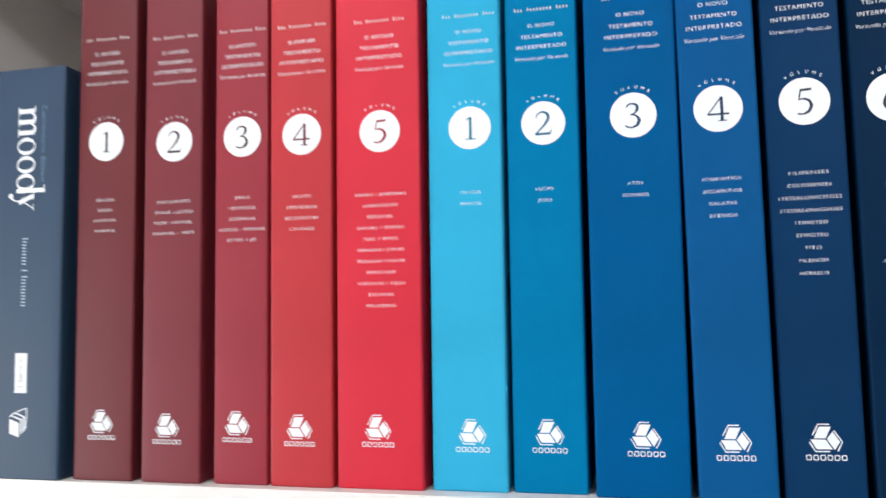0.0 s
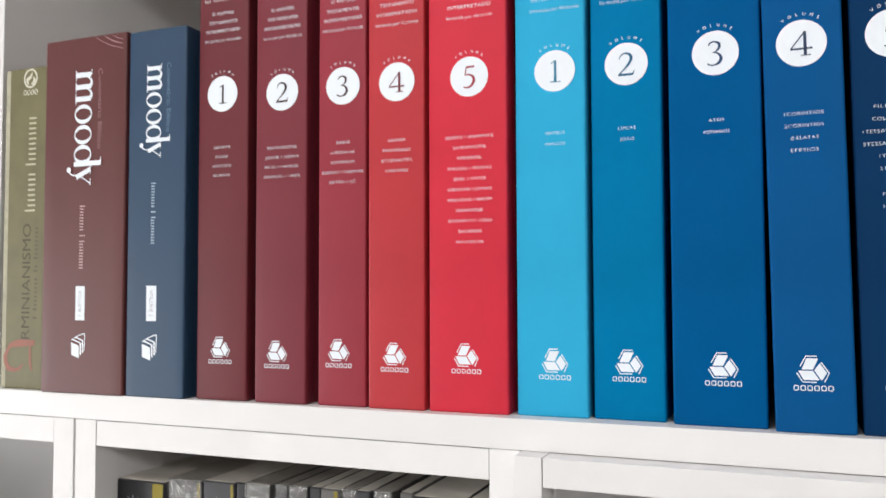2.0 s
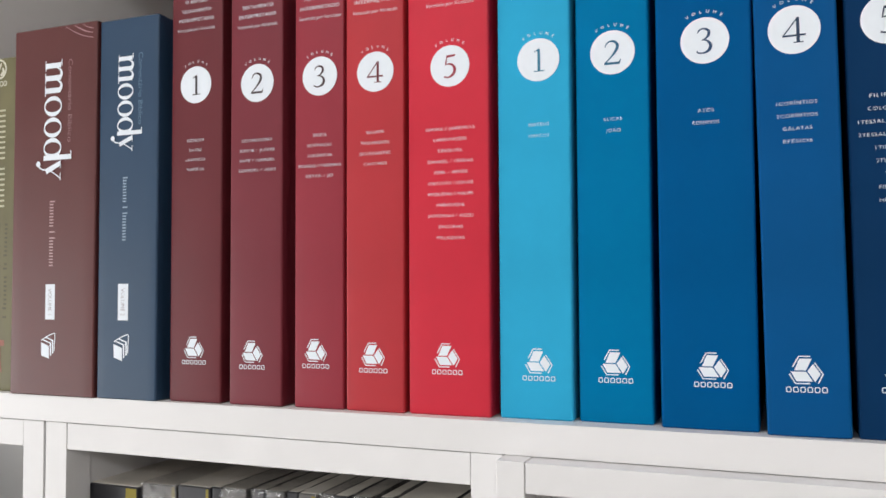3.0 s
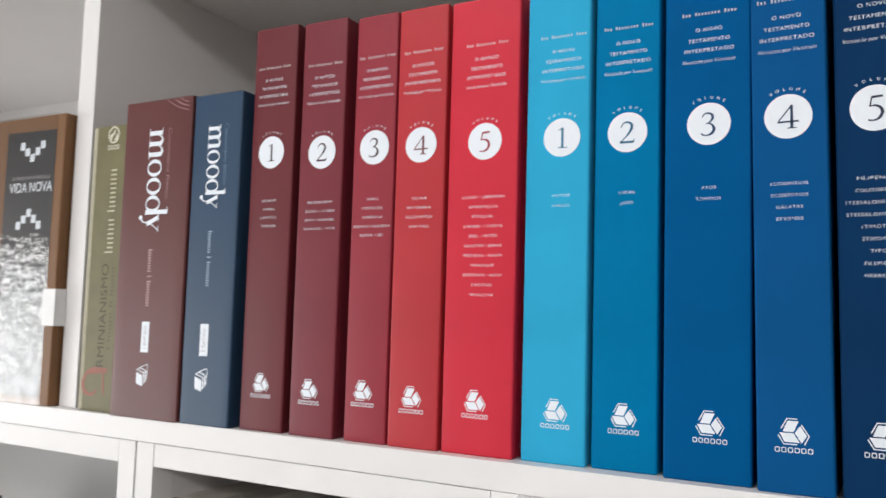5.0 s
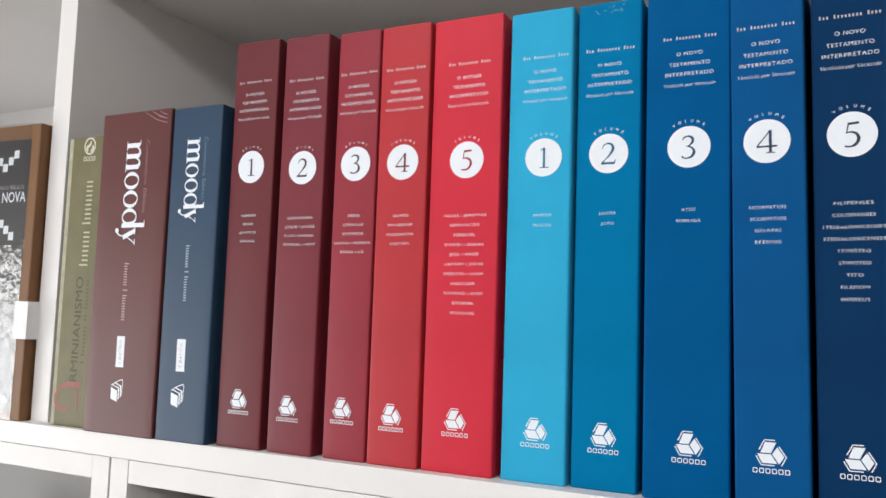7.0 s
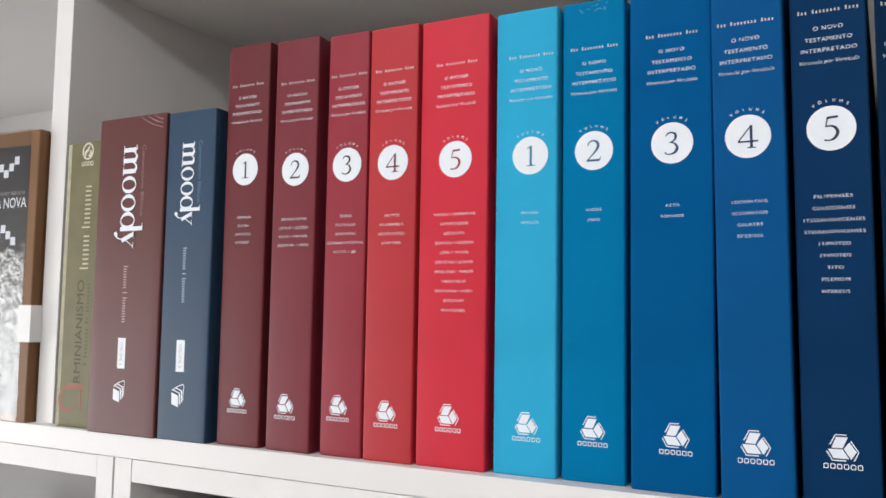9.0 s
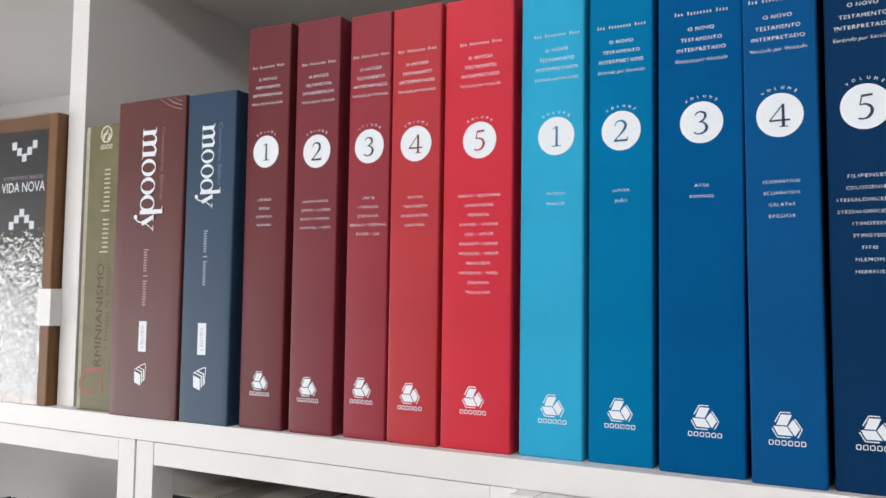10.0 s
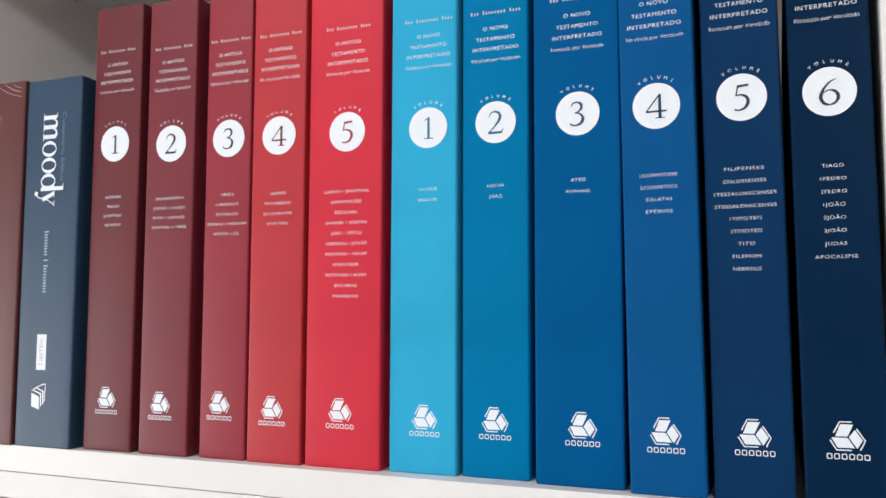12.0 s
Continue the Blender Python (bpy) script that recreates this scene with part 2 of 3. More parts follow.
# ---------------------------------------------------------------- the room
x0, x1, y0, y1, top = ROOM
part("floor", box(x0 - 0.15, x1 + 0.15, y0 - 0.15, y1 + 0.15, -0.1, 0), FLOOR, None)
part("ceiling", box(x0 - 0.15, x1 + 0.15, y0 - 0.15, y1 + 0.15, top, top + 0.1), CEILING, None)
part("wall_north", box(x0 - 0.15, x1 + 0.15, y1, y1 + 0.15, 0, top), WALL, None)
part("wall_east", box(x1, x1 + 0.15, y0, y1, 0, top), WALL_MID, None)


def holed_wall(name, along, at, outer, lo, hi, a0, a1, z0, z1, paint):
    """A wall with one opening; along: the axis it runs on."""
    pieces = [(lo, a0, 0, top), (a1, hi, 0, top), (a0, a1, 0, z0), (a0, a1, z1, top)]
    bms = [box(p, q, min(at, outer), max(at, outer), r, s) if along == "x" else box(min(at, outer), max(at, outer), p, q, r, s) for p, q, r, s in pieces]
    return part(name, join(*bms), paint, None)


holed_wall("wall_west", "y", x0, x0 - 0.15, y0, y1, -2.42, -0.08, 0.05, 1.67, WALL_DARK)
holed_wall("wall_south", "x", y0, y0 - 0.15, x0 - 0.15, x1 + 0.15, 0.75, 1.85, 2.44, 2.82, WALL)
# Unseen fixture, added to house the extra overhead light.
lamp = thing("added_fixture", -0.9, -1.0, 2.95, "unseen flat white fixture with a pale housing, added for overhead light", "ceiling light")
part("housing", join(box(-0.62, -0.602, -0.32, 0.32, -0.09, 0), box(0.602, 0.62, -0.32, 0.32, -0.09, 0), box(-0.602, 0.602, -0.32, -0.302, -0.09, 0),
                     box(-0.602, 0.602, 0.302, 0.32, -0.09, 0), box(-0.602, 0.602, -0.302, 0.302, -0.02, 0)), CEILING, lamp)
for n in ("floor", "ceiling", "wall_north", "wall_east", "wall_west", "wall_south"):
    tagged(bpy.data.objects[n], {"floor": "light brown-grey tiled floor", "wall_east": "unseen taupe wall, toned down to cut bounced light from the right", "wall_west": "unseen wall with a glazed door opening, coloured dark brown for its backlit shade"}.get(n, "plain light painted room surface"), n.split("_")[0], kind="structure")

# ---------------------------------------------------------------- bookcase: boards, uprights, back
BACK, UNDER = 0.742, 1.760
case = thing("bookcase", -0.2, 0.6, 1.382, "white melamine bookcase standing on white cabinets, lined with books", "bookcase")


def case_part(name, *dims, mat=WHITE_BOARD, bevel=0.0006, label=""):
    x_0, x_1, y_0, y_1, z_0, z_1 = dims
    ox, oy, oz = -0.2, 0.6, 1.382
    return part(name, box(x_0 - ox, x_1 - ox, y_0 - oy, y_1 - oy, z_0 - oz, z_1 - oz, bevel), mat, case, label)


case_part("shelf_board", -1.30, 0.90, EDGE, BACK, 1.3838, SHELF, bevel=0.0003)
case_part("shelf_board", -1.30, 0.90, EDGE + 0.002, BACK, UNDER, UNDER + 0.018)
case_part("shelf_board", -1.30, 0.90, EDGE + 0.002, BACK, 2.120, 2.138)
case_part("upright", -0.504, -0.484, 0.447, BACK, SHELF, UNDER)
case_part("upright", 0.1362, 0.1562, 0.4385, BACK, SHELF, UNDER)
case_part("upright", -0.504, -0.484, 0.447, BACK, UNDER + 0.018, 2.120)
case_part("upright", 0.1362, 0.1562, 0.4385, BACK, UNDER + 0.018, 2.120)
case_part("side_panel", -1.318, -1.30, EDGE, BACK + 0.02, 1.3825, 2.138)
case_part("side_panel", 0.90, 0.918, EDGE, BACK + 0.02, 1.3825, 2.138)
case_part("back_panel", -1.30, 0.90, BACK, BACK + 0.012, 1.3825, 2.138, mat=BACK_BOARD)


def cabinet(left, right, face, crown, stile_l, stile_r, rail_z, note):
    """An open-fronted white cabinet under the bookcase: sides, stiles, rail, shelves and back."""
    ob = thing("cabinet", left, face, 0, note, "cabinet", "cabinets under the bookcase")
    w, d = right - left, BACK - face
    part("stile", box(0, stile_l, 0, 0.02, 0, crown, 0.0004), WHITE_PAINT, ob)
    part("stile", box(w - stile_r, w, 0, 0.02, 0, crown, 0.0004), WHITE_PAINT, ob)
    part("rail", box(stile_l + 0.0004, w - stile_r - 0.0004, 0.0003, 0.02, rail_z, crown - 0.0002, 0.0004), WHITE_PAINT, ob)
    part("side_panel", box(0.001, 0.016, 0.02, d, 0, crown - 0.001), WHITE_PAINT, ob)
    part("side_panel", box(w - 0.016, w - 0.001, 0.02, d, 0, crown - 0.001), WHITE_PAINT, ob)
    part("back_panel", box(0.016, w - 0.016, d - 0.012, d, 0, crown - 0.001), BACK_BOARD, ob)
    part("top_panel", box(0.016, w - 0.016, 0.02, d - 0.012, crown - 0.012, crown - 0.001), WHITE_PAINT, ob)
    for z in (0.06, 0.40, 0.74, 1.085):
        part("shelf", box(0.016, w - 0.016, 0.02, d - 0.012, z, z + 0.018), WHITE_PAINT, ob)
    return ob


cabinet(-1.28, -0.4014, EDGE, 1.3835, 0.0170, 0.0170, 1.3670, "white painted open cabinet holding thin dark books")
cabinet(-0.3995, -0.0984, EDGE, 1.3835, 0.0170, 0.0168, 1.3672, "white painted open cabinet full of wrapped grey books")
cabinet(-0.0974, 0.78, 0.4225, 1.3836, 0.0142, 0.0170, 1.3688, "white painted open cabinet standing slightly forward, chipped edge")


# ---------------------------------------------------------------- books
def book_cover(width, height, depth, radius, board=0.003, bulge=0.0, groove=0.0006):
    """Case of a hardback: spine with rounded corners, two boards, an open fore edge. Spine on y = 0, x from 0 to width."""
    def outline(inset):
        r, out = max(radius - inset, 0.0003), []
        lo, hi = inset, width - inset
        out += [(lo, depth), (lo, 0.016), (lo + groove, 0.0115), (lo + groove, 0.0095), (lo, radius + 0.004)]
        for i in range(7):
            a = math.pi + i * math.pi / 12
            out.append((lo + r + r * math.cos(a), inset + r + r * math.sin(a)))
        for i in range(1, 8):
            u = i / 8
            out.append((lo + r + (hi - lo - 2 * r) * u, inset - bulge * 4 * u * (1 - u)))
        for i in range(7):
            a = 1.5 * math.pi + i * math.pi / 12
            out.append((hi - r + r * math.cos(a), inset + r + r * math.sin(a)))
        out += [(hi, radius + 0.004), (hi - groove, 0.0095), (hi - groove, 0.0115), (hi, 0.016), (hi, depth)]
        return out

    bm = bmesh.new()
    soft, rows = 0.0007, []
    for z, inset in ((0, soft), (soft, 0), (height - soft, 0), (height, soft)):
        rows.append([bm.verts.new((x, y, z)) for x, y in outline(inset)])
    inner = [[bm.verts.new((x, y, z)) for x, y in outline(board)] for z in (0, height)]
    for a, b in zip(rows, rows[1:]):
        for i in range(len(a) - 1):
            bm.faces.new((a[i], a[i + 1], b[i + 1], b[i]))
    for i in range(len(inner[0]) - 1):
        bm.faces.new((inner[0][i + 1], inner[0][i], inner[1][i], inner[1][i + 1]))
        bm.faces.new((inner[0][i], inner[0][i + 1], rows[0][i + 1], rows[0][i]))
        bm.faces.new((inner[1][i + 1], inner[1][i], rows[3][i], rows[3][i + 1]))
    for i in (0, -1):
        bm.faces.new([rows[0][i], rows[1][i], rows[2][i], rows[3][i], inner[1][i], inner[0][i]])
    bmesh.ops.recalc_face_normals(bm, faces=bm.faces[:])
    return bm


def bound_book(name, x_l, x_r, y, height, depth, mat, label, group="", radius=0.0028, bulge=0.0004, pages=PAGES, base=SHELF, lean=0.0):
    """A hardback standing on a shelf, its spine to the viewer; its parts are in its own frame, spine centre at x = 0, y = 0."""
    w = x_r - x_l
    ob = thing(name, (x_l + x_r) / 2, y, base, label, "book", group, lean)
    bm = book_cover(w, height, depth, radius, bulge=bulge)
    bmesh.ops.translate(bm, vec=(-w / 2, 0, 0), verts=bm.verts)
    smooth(part("cover", bm, mat, ob))
    part("pages", box(-w / 2 + 0.0032, w / 2 - 0.0032, 0.0035, depth - 0.004, 0.003, height - 0.004), pages, ob, "cream page block")
    return ob


def face(ob, name, bm, mat, parent=None, label=""):
    return part(name, bm, mat, parent or ob, label)


def cube_mark(cx, cz, s):
    """Three tilted panels round a centre, each with a thin bent outer stroke."""
    polys = []
    panels = [[(-0.23, 0.40), (0.21, 0.40), (0.0, -0.03), (-0.42, -0.03)], [(-0.55, -0.075), (0.0, -0.075), (0.24, -0.43), (-0.35, -0.43)],
              [(0.045, -0.06), (0.255, 0.215), (0.52, -0.15), (0.315, -0.45)]]
    for p in panels:
        polys.append([[(cx + u * s * 0.95, cz + v * s) for u, v in p]])
    for line in (((-0.475, 0.09), (-0.25, 0.485), (0.16, 0.485)), ((-0.60, -0.165), (-0.39, -0.51), (0.13, -0.51)), ((0.31, 0.255), (0.60, -0.16), (0.42, -0.50))):
        polys.append(stroke([(cx + u * s * 0.95, cz + v * s) for u, v in line], [0.045 * s] * 3, 1))
    return polys


def bars(cx, cz, width, height, cuts, gap=0.12):
    """Plain bars in a row, where small writing is not repeated; cuts: their relative lengths."""
    total, polys, x = sum(cuts) + gap * (len(cuts) - 1), [], cx - width / 2
    for c in cuts:
        w = width * c / total
        polys.append(rect(x + w / 2, cz, w, height))
        x += w + width * gap / total
    return polys


def name_bars(cx, cz, length, tall, words, turn=0, fill=0.62, pitch=1.0):
    """A line of small plain bars, one for each sign of writing that is not repeated, grouped by words. turn: 0 along x, -90 down, 90 up."""
    total = sum(words) + pitch * (len(words) - 1)
    step, at, out = length / total, 0.0, []
    for count in words:
        for i in range(count):
            u = -length / 2 + (at + i + 0.5) * step
            h = tall * (1.0 if i == 0 else 0.72)
            v = (h - tall) / 2
            if turn:
                k = 1 if turn > 0 else -1
                out.append(rect(cx - k * v, cz + k * u, h, step * fill))
            else:
                out.append(rect(cx + u, cz + v, step * fill, h))
        at += count + pitch
    return out


def commentary(x_l, x_r, y, height, colour, ink, number, series, lines, label, group, pad=0.0008, centre=None, lift=0.0, lean=0.0, mark_at=(0.0, 0.0)):
    """A volume of the two big series: writing above, numbered white badge, list of contents, maker's mark."""
    mat = material("cover_" + series.lower() + number, colour, 0.42, 0.07, 19, 0.06, 1500, 0.32 if series == "ANTIGO" else 0.035)
    # Depth stretched almost to the back panel so gaps between volumes stay dark.
    ob = bound_book("book", x_l - pad, x_r - 0.0005, y, height, 0.294, mat, label, group, radius=0.0013, lean=lean)
    mid = (x_l - pad + x_r - 0.0005) / 2
    cx = (centre if centre is not None else mid) - mid
    yy = -0.0004
    up = lift
    rows = [letters(t, cx, z + up, c, w, yy, bold=-0.004, space=1.12) for t, z, c, w in
            (("O " + series, 0.2345, 0.0021, 0.0158 if series == "ANTIGO" else 0.0135), ("TESTAMENTO", 0.2288, 0.0021, 0.0212), ("INTERPRETADO", 0.2234, 0.0021, 0.0252))]
    for bm in rows:
        face(ob, "title_line", bm, INK_WHITE, label="white capitals")
    face(ob, "subtitle", letters("Versículo por Versículo", cx, 0.2176 + up, 0.0022, 0.0268, yy, shear=0.25, bold=-0.012), INK_WHITE)
    soft = material("soft_print", [c * 0.35 + 0.46 for c in colour], 0.5, 0.05, 300, 0.0)
    for poly in name_bars(cx, 0.2432 + up, 0.0282, 0.0020, (3, 8, 4), fill=0.46):
        face(ob, "printed_bar", flat([poly], yy), soft)
    zc = 0.1838 + up
    badge = face(ob, "badge", flat([disc(cx, zc, 0.0111)], yy), INK_WHITE, label="white disc")
    face(ob, "number", flat(digit(number, cx, zc - 0.0002, 0.0119), yy, 2.2 * PRINT), ink, badge)
    arc = []
    for i, ch in enumerate("VOLUME"):
        a = radians((i - 2.5) * -13.5)
        arc.append(letters(ch, cx - math.sin(a) * 0.0140, zc + math.cos(a) * 0.0140, 0.0016, None, yy, turn=math.degrees(a)))
    for bm in arc:
        face(ob, "arched_letter", bm, INK_WHITE)
    rows = []
    for i, t in enumerate(lines):
        rows.append(letters(t, cx, 0.1505 + up - i * 0.00578, 0.0017, min(0.0276, 0.00164 * len(t) + 0.0007), yy, bold=-0.010, space=1.12))
    for bm in rows:
        face(ob, "contents_line", bm, INK_WHITE, label="small white capitals")
    mx, mz = cx + mark_at[0], mark_at[1] + (0.0317 if series == "ANTIGO" else 0.0292)
    pieces = cube_mark(mx, mz, 0.0121)
    mark = face(ob, "maker_mark", flat(pieces[0], yy), INK_WHITE, label="white folded-panel mark")
    for k, p in enumerate(pieces[1:]):
        face(ob, "mark_panel" if k < 2 else "mark_line", flat(p, yy), INK_WHITE, mark)
    for poly in bars(mx, mz - 0.0089, 0.0170, 0.0025, (1, 1, 1, 1, 1, 1), 0.3):
        (ax, az), (bx, bz) = poly[0], poly[2]
        face(ob, "printed_bar", flat(rounded_ring((ax + bx) / 2, (az + bz) / 2, bx - ax, bz - az, 0.00040), yy), INK_WHITE, mark)
    return ob


RED = "volumes of the red series"
BLUE = "volumes of the blue series"


def ink(name, r, g, b):
    return material(name, srgb(r, g, b), 0.5, 0.03, 200, 0.0)


commentary(-0.3072, -0.2706, 0.4410, 0.2765, srgb(102, 38, 45), ink("ink_a", 40, 30, 35), "1", "ANTIGO", ["GÊNESIS", "ÊXODO", "LEVÍTICO", "NÚMEROS"],
           "dark maroon hardback volume one beside a slate-blue book", RED, centre=-0.2897, lift=0.0046, mark_at=(-0.0001, 0.0007))
commentary(-0.2648, -0.2296, 0.4415, 0.2750, srgb(116, 42, 53), ink("ink_b", 50, 30, 36), "2", "ANTIGO", ["DEUTERONÔMIO", "JOSUÉ / JUÍZES", "RUTE / 1SAMUEL", "2SAMUEL / 1REIS"],
           "maroon hardback volume two with white print", RED, centre=-0.2468, lift=0.0018, mark_at=(-0.0028, -0.0009))
commentary(-0.2226, -0.1915, 0.4440, 0.2735, srgb(144, 43, 57), ink("ink_c", 60, 35, 42), "3", "ANTIGO", ["2REIS", "1CRÔNICAS", "2CRÔNICAS", "ESDRAS / NEEMIAS", "ESTER / JÓ"],
           "slim brick-red hardback volume three with white print", RED, centre=-0.2069, lift=0.0025, mark_at=(-0.0024, 0.0006))
commentary(-0.1894, -0.1546, 0.4435, 0.2728, srgb(177, 46, 54), ink("ink_d", 110, 40, 52), "4", "ANTIGO", ["SALMOS", "PROVÉRBIOS", "ECLESIASTES", "CANTARES"],
           "red hardback volume four with white print", RED, centre=-0.1719, lift=0.0014, mark_at=(-0.0015, -0.0006))
commentary(-0.1524, -0.1066, 0.4450, 0.2722, srgb(199, 36, 57), ink("ink_e", 150, 40, 60), "5", "ANTIGO",
           ["ISAÍAS / JEREMIAS", "LAMENTAÇÕES", "EZEQUIEL", "DANIEL / OSÉIAS", "JOEL / AMÓS", "OBADIAS / JONAS", "MIQUÉIAS / NAUM", "HABACUQUE", "SOFONIAS / AGEU", "ZACARIAS", "MALAQUIAS"],
           "thick bright red hardback volume five with white print", RED, centre=-0.1286, lift=0.0005, mark_at=(-0.0024, -0.0002))
commentary(-0.1024, -0.0643, 0.4480, 0.2705, srgb(50, 165, 207), ink("ink_f", 40, 120, 150), "1", "NOVO", ["MATEUS", "MARCOS"],
           "sky-blue hardback volume one beside the red series", BLUE, centre=-0.0811, lift=-0.0004, mark_at=(-0.0013, 0.0005))
commentary(-0.0615, -0.0255, 0.4500, 0.2705, srgb(0, 113, 162), ink("ink_g", 25, 95, 130), "2", "NOVO", ["LUCAS", "JOÃO"],
           "medium blue hardback volume two with white print", BLUE, centre=-0.0436, lift=-0.0001, mark_at=(-0.0005, 0.0007))
commentary(-0.0212, 0.0224, 0.4460, 0.2705, srgb(0, 83, 138), ink("ink_h", 15, 60, 100), "3", "NOVO", ["ATOS", "ROMANOS"],
           "thick deep blue hardback volume three with white print", BLUE, centre=0.0008, lift=-0.0002, mark_at=(0.0010, 0.0008))
commentary(0.0259, 0.0604, 0.4415, 0.2705, srgb(12, 80, 135), ink("ink_i", 15, 50, 85), "4", "NOVO", ["1CORÍNTIOS", "2CORÍNTIOS", "GÁLATAS", "EFÉSIOS"],
           "blue hardback volume four standing slightly forward", BLUE, centre=0.0421, lift=-0.0009, lean=0.7, mark_at=(-0.0001, 0.0007))
commentary(0.0634, 0.0976, 0.4440, 0.2705, srgb(13, 50, 88), ink("ink_j", 20, 35, 65), "5", "NOVO",
           ["FILIPENSES", "COLOSSENSES", "1TESSALONICENSES", "2TESSALONICENSES", "1TIMÓTEO", "2TIMÓTEO", "TITO", "FILEMOM", "HEBREUS"],
           "navy hardback volume five with a long white contents list", BLUE, centre=0.0801, lean=0.6, lift=0.0003, mark_at=(0.0004, 0.0015))
commentary(0.1014, 0.1350, 0.4430, 0.2705, srgb(7, 36, 64), ink("ink_k", 15, 25, 45), "6", "NOVO",
           ["TIAGO", "1PEDRO", "2PEDRO", "1JOÃO", "2JOÃO", "3JOÃO", "JUDAS", "APOCALIPSE"],
           "dark navy hardback volume six against the white upright", BLUE, centre=0.1171, lift=-0.0008, lean=0.6, mark_at=(0.0011, 0.0025))


# pale rubbed flecks at the head of the second blue volume
SCUFF = material("rubbed_cover", srgb(28, 132, 174), 0.6, 0.25, 400, 0.05)
rng = random.Random(5)
rubbed = [o for o in bpy.data.objects if o.name.split(".")[0] == "book" and o.parent is None][6]
for i in range(12):
    ux, uz = rng.uniform(-0.0085, 0.0085), 0.2665 + rng.uniform(-0.0022, 0.0022)
    size, tilt = rng.uniform(0.0005, 0.0012), rng.uniform(-1.0, 1.0)
    face(rubbed, "scuff", flat(stroke([(ux - size, uz - tilt * size), (ux, uz), (ux + size, uz + tilt * size * 0.6)], [0.0003, rng.uniform(0.0007, 0.0014), 0.0003], 4), -0.0004), SCUFF)


def stacked_pages_mark(cx, cz, s):
    """Three leaning sheets, one behind the other, and a thin looped line round the hindmost."""
    def at(u, v):
        return (cx + u * s, cz + v * s)

    polys = [[at(-0.48, 0.20), at(0.04, 0.02), at(0.06, -0.62), at(-0.46, -0.46)]]
    for k in (1, 2):
        o = 0.15 * k
        polys.append([at(-0.48 + o, 0.22 + o * 0.9), at(0.04 + o, 0.06 + o * 0.9), at(0.06 + o, -0.56 + o * 0.8), at(-0.03 + o, -0.60 + o * 0.8),
                      at(-0.05 + o, 0.02 + o * 0.9), at(-0.48 + o, 0.16 + o * 0.9)])
    return polys, stroke([at(-0.46, 0.30), at(-0.10, 0.50), at(0.34, 0.66), at(0.44, 0.60), at(0.42, 0.1), at(0.41, -0.22)], [0.05 * s] * 6, 6)


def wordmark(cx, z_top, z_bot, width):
    """A bold word, its letters built from blocks, rings and strokes, running downwards."""
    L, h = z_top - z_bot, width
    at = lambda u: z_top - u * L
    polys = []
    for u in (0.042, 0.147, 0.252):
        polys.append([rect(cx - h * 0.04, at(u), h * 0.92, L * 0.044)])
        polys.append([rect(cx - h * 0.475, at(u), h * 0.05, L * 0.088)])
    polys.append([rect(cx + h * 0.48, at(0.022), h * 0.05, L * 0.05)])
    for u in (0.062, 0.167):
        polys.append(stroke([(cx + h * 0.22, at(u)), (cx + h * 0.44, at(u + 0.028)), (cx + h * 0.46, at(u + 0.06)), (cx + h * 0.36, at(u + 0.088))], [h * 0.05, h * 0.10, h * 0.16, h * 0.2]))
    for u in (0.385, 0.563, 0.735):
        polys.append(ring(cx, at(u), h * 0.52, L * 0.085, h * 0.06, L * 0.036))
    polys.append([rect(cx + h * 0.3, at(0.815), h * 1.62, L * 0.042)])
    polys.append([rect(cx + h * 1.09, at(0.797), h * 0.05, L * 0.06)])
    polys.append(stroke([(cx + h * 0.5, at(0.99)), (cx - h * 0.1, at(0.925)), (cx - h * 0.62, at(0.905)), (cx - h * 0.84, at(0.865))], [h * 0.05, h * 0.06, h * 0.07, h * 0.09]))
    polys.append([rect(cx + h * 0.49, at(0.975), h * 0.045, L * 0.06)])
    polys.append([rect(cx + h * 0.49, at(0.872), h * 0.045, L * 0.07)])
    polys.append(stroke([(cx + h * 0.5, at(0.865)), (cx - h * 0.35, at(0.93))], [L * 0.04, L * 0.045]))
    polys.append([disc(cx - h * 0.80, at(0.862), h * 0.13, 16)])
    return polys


LABEL_INK = material("grey_label_print", srgb(150, 140, 146), 0.5, 0.05, 300, 0.0)
SUB_INK = {"1": material("thin_brown_print", srgb(150, 116, 118), 0.5, 0.05, 300, 0.0), "2": material("thin_blue_print", srgb(98, 126, 150), 0.5, 0.05, 300, 0.0)}
NAME_INK = {"1": material("soft_brown_print", srgb(186, 152, 152), 0.5, 0.05, 300, 0.0), "2": material("soft_blue_print", srgb(160, 180, 198), 0.5, 0.05, 300, 0.0)}


